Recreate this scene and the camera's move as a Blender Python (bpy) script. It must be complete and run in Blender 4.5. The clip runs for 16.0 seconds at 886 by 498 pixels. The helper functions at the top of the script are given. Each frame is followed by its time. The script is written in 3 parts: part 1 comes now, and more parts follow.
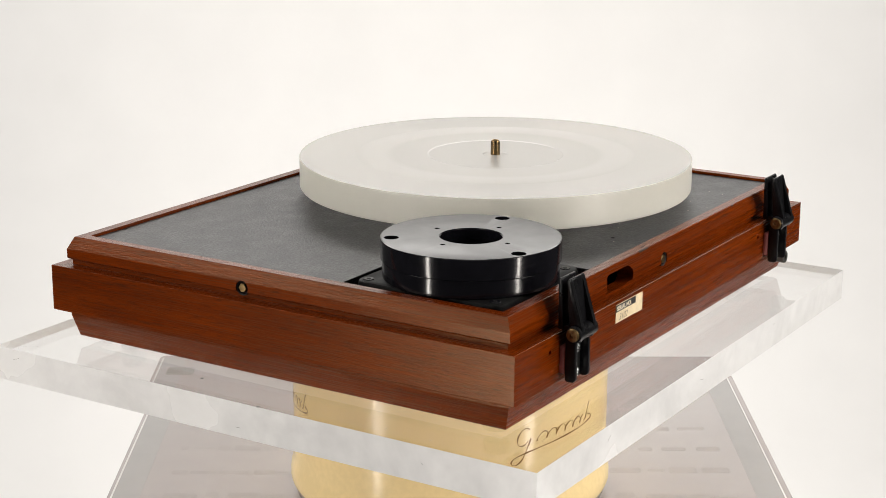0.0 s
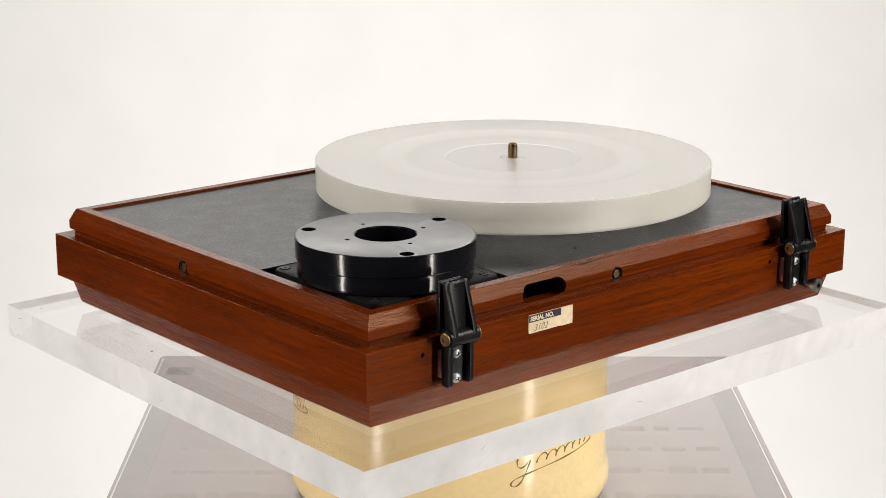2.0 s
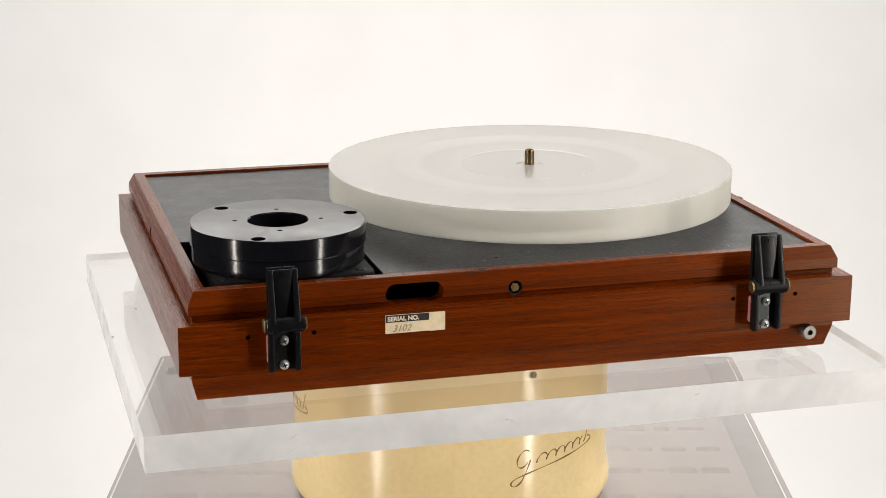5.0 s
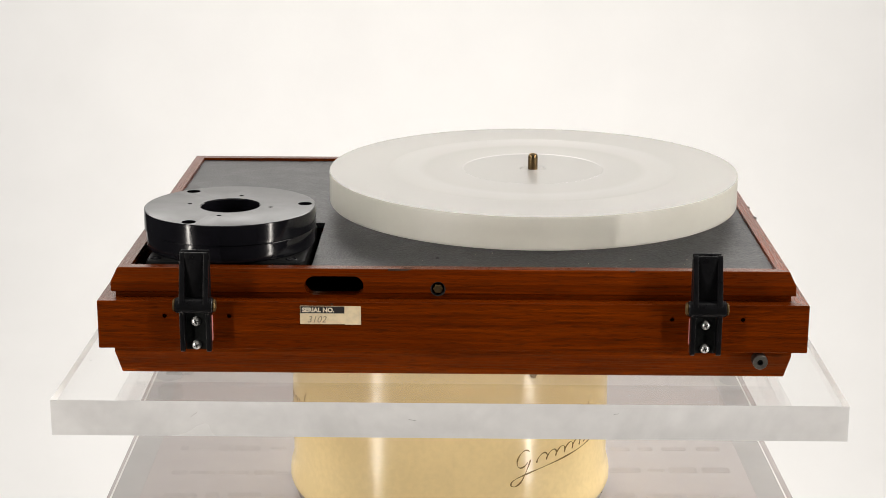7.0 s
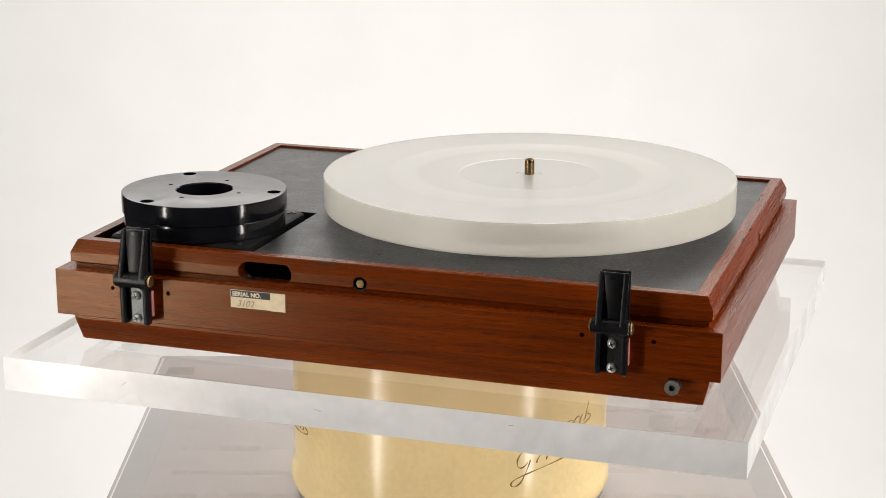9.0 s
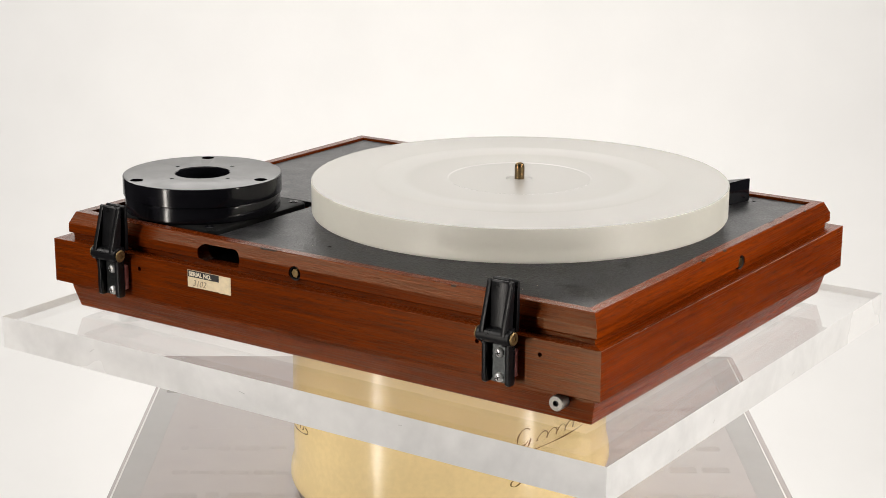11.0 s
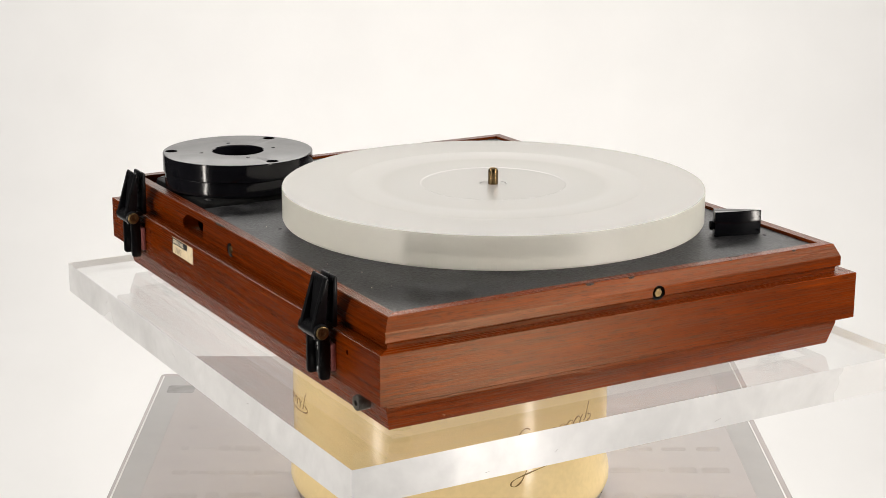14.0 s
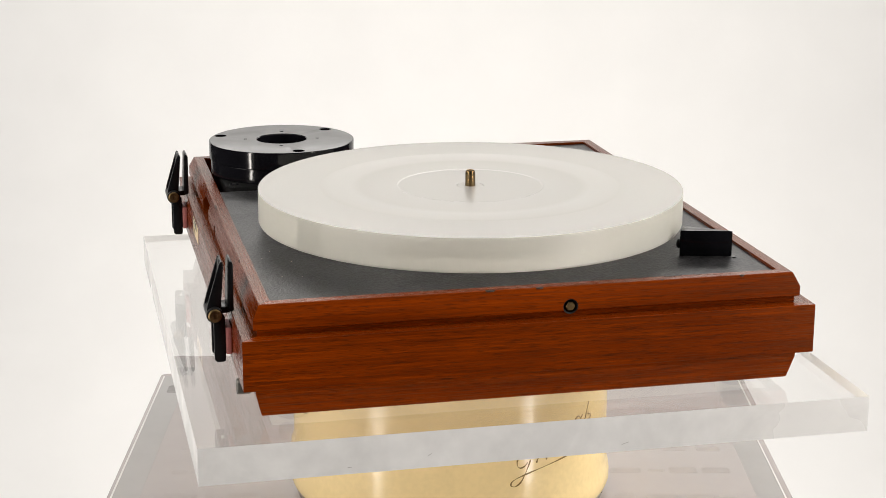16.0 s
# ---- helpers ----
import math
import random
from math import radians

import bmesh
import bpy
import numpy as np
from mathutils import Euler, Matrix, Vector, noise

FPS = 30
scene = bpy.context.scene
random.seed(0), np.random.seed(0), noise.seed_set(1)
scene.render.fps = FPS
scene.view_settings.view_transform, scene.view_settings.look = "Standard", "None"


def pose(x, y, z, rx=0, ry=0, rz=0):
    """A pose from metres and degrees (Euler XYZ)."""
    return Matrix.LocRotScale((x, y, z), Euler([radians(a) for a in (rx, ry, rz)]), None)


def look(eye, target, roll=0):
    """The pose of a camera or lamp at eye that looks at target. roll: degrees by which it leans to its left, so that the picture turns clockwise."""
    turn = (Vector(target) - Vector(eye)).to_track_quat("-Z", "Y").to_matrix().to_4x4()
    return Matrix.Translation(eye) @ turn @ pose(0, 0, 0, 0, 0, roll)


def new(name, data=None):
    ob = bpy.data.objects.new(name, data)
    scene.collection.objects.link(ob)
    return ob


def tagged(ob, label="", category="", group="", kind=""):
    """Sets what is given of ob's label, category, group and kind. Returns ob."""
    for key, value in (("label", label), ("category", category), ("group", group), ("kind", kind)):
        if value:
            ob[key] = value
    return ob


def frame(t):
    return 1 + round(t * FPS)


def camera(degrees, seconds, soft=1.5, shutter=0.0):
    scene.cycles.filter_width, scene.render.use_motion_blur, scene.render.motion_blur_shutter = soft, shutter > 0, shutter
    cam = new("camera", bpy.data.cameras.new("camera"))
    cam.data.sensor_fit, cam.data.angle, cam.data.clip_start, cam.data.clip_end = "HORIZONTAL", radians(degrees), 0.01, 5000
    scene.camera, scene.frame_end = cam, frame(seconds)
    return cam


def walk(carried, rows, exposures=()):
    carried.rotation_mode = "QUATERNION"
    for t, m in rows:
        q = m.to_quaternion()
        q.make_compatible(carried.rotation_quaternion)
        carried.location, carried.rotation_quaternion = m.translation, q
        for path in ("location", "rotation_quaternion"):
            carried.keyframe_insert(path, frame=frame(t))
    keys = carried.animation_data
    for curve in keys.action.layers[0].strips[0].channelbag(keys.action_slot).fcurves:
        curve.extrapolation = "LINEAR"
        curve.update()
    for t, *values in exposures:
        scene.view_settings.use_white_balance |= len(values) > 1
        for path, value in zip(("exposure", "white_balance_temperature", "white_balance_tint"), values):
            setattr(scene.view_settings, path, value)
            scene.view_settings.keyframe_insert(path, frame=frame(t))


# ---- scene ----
cam = camera(28.28, 16.0, soft=0.8)
ZP = 0.942            # top of the acrylic turntable sheet above the floor
TABLE = 0.800         # top of the display table
EYE = Vector((0, -1.274, ZP + 0.3874))
AIM = Vector((-0.00587 * math.cos(radians(15.09)), math.cos(radians(15.09)), -math.sin(radians(15.09))))
walk(cam, [(0, look(EYE, EYE + AIM, 0.209)), (16, look(EYE, EYE + AIM, 0.209))])

# ---- world and light ----
world = bpy.data.worlds.new("studio")
scene.world = world
world.use_nodes = True
world.node_tree.nodes["Background"].inputs[0].default_value = (1, 0.97, 0.93, 1)
world.node_tree.nodes["Background"].inputs[1].default_value = 0.02


def lamp(name, eye, target, sx, sy, watts, colour=(1, 1, 1)):
    data = bpy.data.lights.new(name, "AREA")
    data.shape, data.size, data.size_y, data.energy, data.color = "RECTANGLE", sx, sy, watts, colour
    ob = new(name, data)
    ob.matrix_world = look(eye, target)
    return ob


lamp("strip_softbox", (-1.50, -1.27, 0.92), (0, 0, 0.92), 0.09, 1.5, 16, (1, 0.935, 0.86))
lamp("strip_softbox", (1.60, -1.12, 0.92), (0, 0, 0.92), 0.09, 1.5, 16, (1, 0.935, 0.86))
lamp("side_softbox", (-1.85, -0.34, 2.30), (0, 0, 0.95), 1.2, 0.9, 19, (1, 0.96, 0.91))
lamp("side_softbox", (1.85, -0.34, 2.30), (0, 0, 0.95), 1.2, 0.9, 32, (1, 0.96, 0.91))
# unseen fill lamp added overhead to lift the upward faces
lamp("ceiling_fill", (0, 0.3, 2.85), (0, 0.3, 0), 2.2, 1.6, 9, (1, 0.97, 0.93))
lamp("back_softbox", (0, 2.2, 2.35), (0, 0.3, 1.0), 3.0, 0.6, 22, (1, 0.97, 0.93))
# unseen pair of lamps added to brighten the backdrop evenly
lamp("backdrop_fill", (-1.9, 0.9, 2.3), (-1.35, 2.6, 1.65), 0.6, 1.2, 26, (1, 0.98, 0.96))
lamp("backdrop_fill", (1.9, 0.9, 2.3), (1.35, 2.6, 1.65), 0.6, 1.2, 20.5, (1, 0.98, 0.96))
scene.view_settings.exposure = 0.14


# ---- materials ----
def material(name, base, rough=0.5, metal=0.0, **more):
    """A Principled material with two scales of tone and roughness, and fine bump.
    scale: size of the pattern per metre; tone: how far the base colour varies; bump: depth in metres."""
    m = bpy.data.materials.new(name)
    m.use_nodes = True
    nt = m.node_tree
    b = nt.nodes["Principled BSDF"]
    b.inputs["Base Color"].default_value = (*base, 1)
    b.inputs["Roughness"].default_value = rough
    b.inputs["Metallic"].default_value = metal
    scale, tone, bump = more.get("scale", 0), more.get("tone", 0.15), more.get("bump", 0)
    for key, value in more.get("sets", {}).items():
        b.inputs[key].default_value = value
    if scale:
        co = nt.nodes.new("ShaderNodeTexCoord")
        mp = nt.nodes.new("ShaderNodeMapping")
        mp.inputs["Scale"].default_value = more.get("stretch", (1, 1, 1))
        nt.links.new(co.outputs["Object"], mp.inputs["Vector"])
        big, fine = nt.nodes.new("ShaderNodeTexNoise"), nt.nodes.new("ShaderNodeTexNoise")
        big.inputs["Scale"].default_value, fine.inputs["Scale"].default_value = scale * 0.12, scale
        big.inputs["Detail"].default_value = fine.inputs["Detail"].default_value = 4
        for n in (big, fine):
            nt.links.new(mp.outputs[0], n.inputs["Vector"])
        mix = nt.nodes.new("ShaderNodeMath")
        mix.operation = "MULTIPLY_ADD"
        mix.inputs[1].default_value = 0.5
        half = nt.nodes.new("ShaderNodeMath")
        half.operation = "MULTIPLY"
        half.inputs[1].default_value = 0.5
        nt.links.new(fine.outputs[0], half.inputs[0])
        nt.links.new(big.outputs[0], mix.inputs[0])
        nt.links.new(half.outputs[0], mix.inputs[2])
        ramp = nt.nodes.new("ShaderNodeValToRGB")
        ramp.color_ramp.elements[0].position, ramp.color_ramp.elements[1].position = 0.41, 0.59
        ramp.color_ramp.elements[0].color = (*[c * (1 - tone) for c in base], 1)
        ramp.color_ramp.elements[1].color = (*[min(1, c * (1 + tone)) for c in base], 1)
        nt.links.new(mix.outputs[0], ramp.inputs[0])
        nt.links.new(ramp.outputs[0], b.inputs["Base Color"])
        rr = nt.nodes.new("ShaderNodeMapRange")
        rr.inputs["From Min"].default_value, rr.inputs["From Max"].default_value = 0.3, 0.7
        vary = more.get("vary", 0.15)
        rr.inputs["To Min"].default_value, rr.inputs["To Max"].default_value = rough * (1 - vary), rough * (1 + vary)
        nt.links.new(big.outputs[0], rr.inputs["Value"])
        nt.links.new(rr.outputs[0], b.inputs["Roughness"])
        if bump:
            bp = nt.nodes.new("ShaderNodeBump")
            bp.inputs["Distance"].default_value, bp.inputs["Strength"].default_value = bump, 1
            nt.links.new(fine.outputs[0], bp.inputs["Height"])
            nt.links.new(bp.outputs[0], b.inputs["Normal"])
    return m


def wood(name, along, seed, light=(0.200, 0.0325, 0.0006), dark=(0.105, 0.0150, 0.0004)):
    """Oiled mahogany with its grain along x or y: broad figure, fibres and short dark pores."""
    m = bpy.data.materials.new(name)
    m.use_nodes = True
    nt = m.node_tree
    b = nt.nodes["Principled BSDF"]
    co = nt.nodes.new("ShaderNodeTexCoord")

    def layer(scale, lo, hi, detail=4, rough=0.6, shift=0.0, bend=0.3):
        mp = nt.nodes.new("ShaderNodeMapping")
        a, c = scale
        mp.inputs["Scale"].default_value = (a, c, c) if along == "x" else (c, a, c)
        mp.inputs["Location"].default_value = (seed + shift, seed * 1.7, seed * 0.6)
        n = nt.nodes.new("ShaderNodeTexNoise")
        n.inputs["Scale"].default_value, n.inputs["Detail"].default_value, n.inputs["Roughness"].default_value = 1, detail, rough
        n.inputs["Distortion"].default_value = bend
        r = nt.nodes.new("ShaderNodeMapRange")
        r.inputs["From Min"].default_value, r.inputs["From Max"].default_value = lo, hi
        nt.links.new(co.outputs["Object"], mp.inputs[0])
        nt.links.new(mp.outputs[0], n.inputs["Vector"])
        nt.links.new(n.outputs[0], r.inputs["Value"])
        return r.outputs[0]

    def mixed(kind, fac, a, c):
        n = nt.nodes.new("ShaderNodeMix")
        n.data_type, n.blend_type = "RGBA", kind
        for index, value in ((0, fac), (6, a), (7, c)):
            if isinstance(value, bpy.types.NodeSocket):
                nt.links.new(value, n.inputs[index])
            else:
                n.inputs[index].default_value = value
        return n.outputs[2]

    figure = layer((3, 120), 0.28, 0.72, 5, 0.65, 0.0, 0.3)
    fibre = layer((14, 1000), 0.34, 0.66, 4, 0.65, 3.1, 0.1)
    pores = layer((95, 1300), 0.56, 0.66, 2, 0.5, 7.7, 0.0)
    patch = layer((7, 16), 0.25, 0.75, 2, 0.5, 5.2)
    c1 = mixed("MIX", figure, (*dark, 1), (*light, 1))
    tint = mixed("MIX", fibre, (0.60, 0.54, 0.50, 1), (1.30, 1.28, 1.22, 1))
    c2 = mixed("MULTIPLY", 1.0, c1, tint)
    blot = mixed("MIX", patch, (0.74, 0.68, 0.62, 1), (1.16, 1.18, 1.20, 1))
    c3 = mixed("MULTIPLY", 1.0, c2, blot)
    soft = nt.nodes.new("ShaderNodeMath")
    soft.operation, soft.inputs[1].default_value = "MULTIPLY", 0.50
    nt.links.new(pores, soft.inputs[0])
    c4 = mixed("MIX", soft.outputs[0], c3, (0.030, 0.007, 0.002, 1))
    nt.links.new(c4, b.inputs["Base Color"])
    rr = nt.nodes.new("ShaderNodeMapRange")
    rr.inputs["To Min"].default_value, rr.inputs["To Max"].default_value = 0.31, 0.22
    nt.links.new(fibre, rr.inputs["Value"])
    nt.links.new(rr.outputs[0], b.inputs["Roughness"])
    b.inputs["Specular IOR Level"].default_value = 0.38
    # the fibres run level and scatter the gloss up and down
    tan = nt.nodes.new("ShaderNodeTangent")
    tan.direction_type, tan.axis = "RADIAL", "Z"
    nt.links.new(tan.outputs[0], b.inputs["Tangent"])
    b.inputs["Anisotropic"].default_value, b.inputs["Anisotropic Rotation"].default_value = 0.20, 0.25
    b.inputs["Specular Tint"].default_value = (1, 0.66, 0.38, 1)
    bp = nt.nodes.new("ShaderNodeBump")
    bp.inputs["Distance"].default_value, bp.inputs["Strength"].default_value = 0.000072, 0.9
    bp.invert = True
    nt.links.new(layer((120, 1000), 0.35, 0.75, 3, 0.6, 1.3, 0.0), bp.inputs["Height"])
    nt.links.new(bp.outputs[0], b.inputs["Normal"])
    return m


WOOD_X, WOOD_X2 = wood("mahogany_front", "x", 0.3), wood("mahogany_back", "x", 4.1)
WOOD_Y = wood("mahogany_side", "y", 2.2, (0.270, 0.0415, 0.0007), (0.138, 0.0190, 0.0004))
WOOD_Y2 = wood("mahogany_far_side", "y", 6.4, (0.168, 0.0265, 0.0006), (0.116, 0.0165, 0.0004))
DECK = material("grey_vinyl_deck", (0.023, 0.023, 0.024), 0.42, scale=520, tone=1.0, bump=0.00042, vary=0.2, sets={"Specular IOR Level": 0.42})
BLACK = material("black_lacquered_metal", (0.006, 0.006, 0.008), 0.13, scale=160, tone=0.2, vary=0.2, sets={"Specular IOR Level": 0.36})
SATIN = material("black_satin_metal", (0.014, 0.014, 0.015), 0.36, scale=400, tone=0.2, vary=0.12, sets={"IOR": 2.0})
PLASTIC = material("black_moulded_plastic", (0.007, 0.007, 0.008), 0.30, scale=700, tone=0.25, bump=0.00005, sets={"Specular IOR Level": 0.22})
# near-black colour stands in for the shade inside bores, slots and sockets
HOLE = material("dark_bore", (0.006, 0.005, 0.005), 0.7, scale=300, tone=0.3)
BRASS = material("aged_brass", (0.22, 0.15, 0.07), 0.45, 1.0, scale=500, tone=0.25)
BRONZE = material("bronze_spindle", (0.20, 0.135, 0.065), 0.24, 1.0, scale=300, tone=0.2, stretch=(1, 1, 0.2))
STEEL = material("zinc_screw", (0.88, 0.88, 0.86), 0.34, 0.6, scale=900, tone=0.15)
PLATEMETAL = material("grey_hinge_plate", (0.062, 0.066, 0.066), 0.32, 0.9, scale=600, tone=0.2)
PAD = material("pink_rubber_pad", (0.45, 0.16, 0.15), 0.6, scale=500, tone=0.15)
PAPER = material("aged_paper_label", (0.87, 0.72, 0.48), 0.55, scale=260, tone=0.08)
INK = material("black_print", (0.02, 0.018, 0.018), 0.5, scale=600, tone=0.2)
PENCIL = material("pencil_marks", (0.36, 0.28, 0.19), 0.6, scale=900, tone=0.2)
WHITEINK = material("unprinted_lettering", (0.78, 0.70, 0.55), 0.55, scale=600, tone=0.1)
CHIP = material("worn_dark_wood", (0.035, 0.018, 0.010), 0.6, scale=900, tone=0.3)
TAPE = material("grey_tape", (0.30, 0.29, 0.28), 0.25, scale=90, tone=0.15)
FOOT = material("grey_brown_foot", (0.20, 0.17, 0.14), 0.5, scale=300, tone=0.2)
MATT = material("black_matt_casting", (0.008, 0.008, 0.008), 0.55, scale=500, tone=0.3, bump=0.00008, sets={"Specular IOR Level": 0.12})
DULL = material("dull_plated_metal", (0.22, 0.21, 0.19), 0.42, 1.0, scale=500, tone=0.15)
UNDER = material("pale_underside_board", (0.62, 0.53, 0.50), 0.6, scale=30, tone=0.05)
SCUFF = material("grey_scuff", (0.36, 0.35, 0.34), 0.6, scale=800, tone=0.2)
RUBBER = material("grey_rubber", (0.10, 0.10, 0.095), 0.5, scale=500, tone=0.2)
FROST = material("frosted_acrylic", (0.97, 0.945, 0.905), 0.24, sets={"Transmission Weight": 0.62, "IOR": 1.49})
# rougher rim; its yellower tint puts edge-lit light into the colour
RIM = material("frosted_rim_edge_lit", (0.97, 0.955, 0.86), 0.40, scale=90, tone=0.02, sets={"Transmission Weight": 0.54, "IOR": 1.49})


def light_bands(m, cx, cy, tone):
    """Paints light through the turned disc as faint rings, by distance from centre."""
    nt = m.node_tree
    co, sub, ln, ramp = (nt.nodes.new(k) for k in ("ShaderNodeTexCoord", "ShaderNodeVectorMath", "ShaderNodeVectorMath", "ShaderNodeValToRGB"))
    flat = nt.nodes.new("ShaderNodeVectorMath")
    flat.operation, flat.inputs[1].default_value = "MULTIPLY", (1, 1, 0)
    sub.operation, sub.inputs[1].default_value = "SUBTRACT", (cx, cy, 0)
    ln.operation = "LENGTH"
    scale = nt.nodes.new("ShaderNodeMath")
    scale.operation, scale.inputs[1].default_value = "MULTIPLY", 6.0
    nt.links.new(co.outputs["Object"], sub.inputs[0])
    nt.links.new(sub.outputs[0], flat.inputs[0])
    nt.links.new(flat.outputs[0], ln.inputs[0])
    nt.links.new(ln.outputs["Value"], scale.inputs[0])
    nt.links.new(scale.outputs[0], ramp.inputs[0])
    base = m.node_tree.nodes["Principled BSDF"].inputs["Base Color"].default_value[:3]
    stops = ((0.0, -0.4), (0.30, -0.9), (0.312, 0.3), (0.34, -0.2), (0.47, -1.0), (0.51, 0.9), (0.60, 0.8), (0.64, -0.2), (0.80, 0.3), (0.885, 0.0))
    while len(ramp.color_ramp.elements) < len(stops):
        ramp.color_ramp.elements.new(0.5)
    for e, (at, k) in zip(ramp.color_ramp.elements, stops):
        e.position, e.color = at, (*[min(1, c * (1 + tone * k)) for c in base], 1)
    nt.links.new(ramp.outputs[0], nt.nodes["Principled BSDF"].inputs["Base Color"])


light_bands(FROST, 0.0587, -0.0015, 0.035)
ACRYLIC = material("clear_acrylic", (0.985, 0.985, 0.98), 0.0, sets={"Transmission Weight": 1.0, "IOR": 1.49})
EDGE = material("sawn_acrylic_edge", (0.97, 0.97, 0.972), 0.20, scale=70, tone=0.04, vary=0.7, sets={"Transmission Weight": 0.22, "IOR": 1.49})


def cloudy(m, low, high):
    """Lets a milky surface clear here and there, in soft patches."""
    nt = m.node_tree
    co, noise, span = (nt.nodes.new(k) for k in ("ShaderNodeTexCoord", "ShaderNodeTexNoise", "ShaderNodeMapRange"))
    noise.inputs["Scale"].default_value, noise.inputs["Detail"].default_value, noise.inputs["Roughness"].default_value = 14, 5, 0.6
    noise.inputs["Distortion"].default_value = 0.6
    span.inputs["From Min"].default_value, span.inputs["From Max"].default_value = 0.42, 0.66
    span.inputs["To Min"].default_value, span.inputs["To Max"].default_value = low, high
    nt.links.new(co.outputs["Object"], noise.inputs["Vector"])
    nt.links.new(noise.outputs[0], span.inputs["Value"])
    nt.links.new(span.outputs[0], nt.nodes["Principled BSDF"].inputs["Transmission Weight"])


cloudy(EDGE, 0.05, 0.16)
CREAM = material("cream_enamel", (0.89, 0.70, 0.365), 0.21, scale=230, tone=0.03, vary=0.3, bump=0.00006)
GOLD = material("dull_gold_script", (0.22, 0.135, 0.03), 0.35, 0.3, scale=400, tone=0.2)
STONE = material("grey_laminate_top", (0.49, 0.448, 0.437), 0.07, scale=25, tone=0.02, vary=0.3)
STRIP = material("pale_edge_strip", (0.48, 0.467, 0.46), 0.08, scale=40, tone=0.02)
PALE = material("painted_highlight_white", (0.85, 0.84, 0.82), 0.2, scale=60, tone=0.03)
FADED = material("faded_print", (0.483, 0.443, 0.433), 0.075, scale=60, tone=0.03)
SEAMLESS = material("white_seamless_paper", (0.86, 0.85, 0.835), 0.8, scale=6, tone=0.015)
DARKROOM = material("dark_studio_paint", (0.02, 0.02, 0.02), 0.8, scale=5, tone=0.1)
CEIL = material("studio_ceiling_paint", (0.10, 0.10, 0.10), 0.8, scale=5, tone=0.05)


# ---- mesh helpers ----
def part(name, bm, mat, parent=None, label="", smooth=False):
    """Links a bmesh as one mesh object under a thing or a part."""
    me = bpy.data.meshes.new(name)
    bmesh.ops.recalc_face_normals(bm, faces=bm.faces)
    bm.to_mesh(me)
    bm.free()
    for m in mat if isinstance(mat, (list, tuple)) else (mat,):
        me.materials.append(m)
    if smooth:
        me.polygons.foreach_set("use_smooth", [True] * len(me.polygons))
        me.set_sharp_from_angle(angle=radians(35))
    ob = new(name, me)
    ob.parent = parent
    if label:
        ob["label"] = label
    return ob


def boxed(x0, x1, y0, y1, z0, z1, bevel=0.0, segments=2):
    bm = bmesh.new()
    bmesh.ops.create_cube(bm, size=1, matrix=Matrix.Translation(((x0 + x1) / 2, (y0 + y1) / 2, (z0 + z1) / 2)) @ Matrix.Diagonal((x1 - x0, y1 - y0, z1 - z0, 1)))
    if bevel:
        bmesh.ops.bevel(bm, geom=bm.edges[:], offset=bevel, segments=segments, affect="EDGES", profile=0.5)
    return bm


def lathe(profile, cx=0.0, cy=0.0, steps=96, axis="z"):
    """A solid of revolution from (radius, height) pairs; radius 0 closes an end."""
    bm = bmesh.new()
    rings = []
    for r, h in profile:
        if r == 0:
            rings.append([bm.verts.new((0, 0, h))])
        else:
            rings.append([bm.verts.new((r * math.cos(2 * math.pi * k / steps), r * math.sin(2 * math.pi * k / steps), h)) for k in range(steps)])
    for a, b in zip(rings, rings[1:]):
        for k in range(steps):
            j = (k + 1) % steps
            if len(a) == 1 and len(b) > 1:
                bm.faces.new((a[0], b[k], b[j]))
            elif len(b) == 1 and len(a) > 1:
                bm.faces.new((a[k], b[0], a[j]))
            elif len(a) > 1:
                bm.faces.new((a[k], b[k], b[j], a[j]))
    if tuple(profile[0]) == tuple(profile[-1]):
        bmesh.ops.remove_doubles(bm, verts=bm.verts, dist=1e-7)
    turn = {"z": Matrix(), "y": Matrix.Rotation(radians(90), 4, "X"), "x": Matrix.Rotation(radians(90), 4, "Y")}[axis]
    bm.transform(Matrix.Translation((cx, cy, 0)) @ turn)
    return bm


def prism(outline, z0, z1, bevel=0.0):
    """A flat outline in x, y raised from z0 to z1."""
    bm = bmesh.new()
    low = [bm.verts.new((x, y, z0)) for x, y in outline]
    face = bm.faces.new(low)
    top = bmesh.ops.extrude_face_region(bm, geom=[face])
    bmesh.ops.translate(bm, verts=[v for v in top["geom"] if isinstance(v, bmesh.types.BMVert)], vec=(0, 0, z1 - z0))
    if bevel:
        bmesh.ops.bevel(bm, geom=bm.edges[:], offset=bevel, segments=2, affect="EDGES", profile=0.5)
    return bm


def moved(bm, m):
    bm.transform(m)
    return bm


def cut(ob, cutters):
    """Bores the cutters' shapes out of a part and removes them."""
    for bm in cutters:
        tool = part("cutter", bm, HOLE, ob.parent)
        mod = ob.modifiers.new("bore", "BOOLEAN")
        mod.operation, mod.object, mod.solver = "DIFFERENCE", tool, "EXACT"
        bpy.context.view_layer.update()
        dg = bpy.context.evaluated_depsgraph_get()
        me = bpy.data.meshes.new_from_object(ob.evaluated_get(dg))
        ob.modifiers.clear()
        ob.data = me
        bpy.data.objects.remove(tool)
    return ob


def empty(name, label, category, z=ZP, kind=""):
    ob = new(name)
    ob.location = (0, 0, z)
    return tagged(ob, label, category, kind=kind)


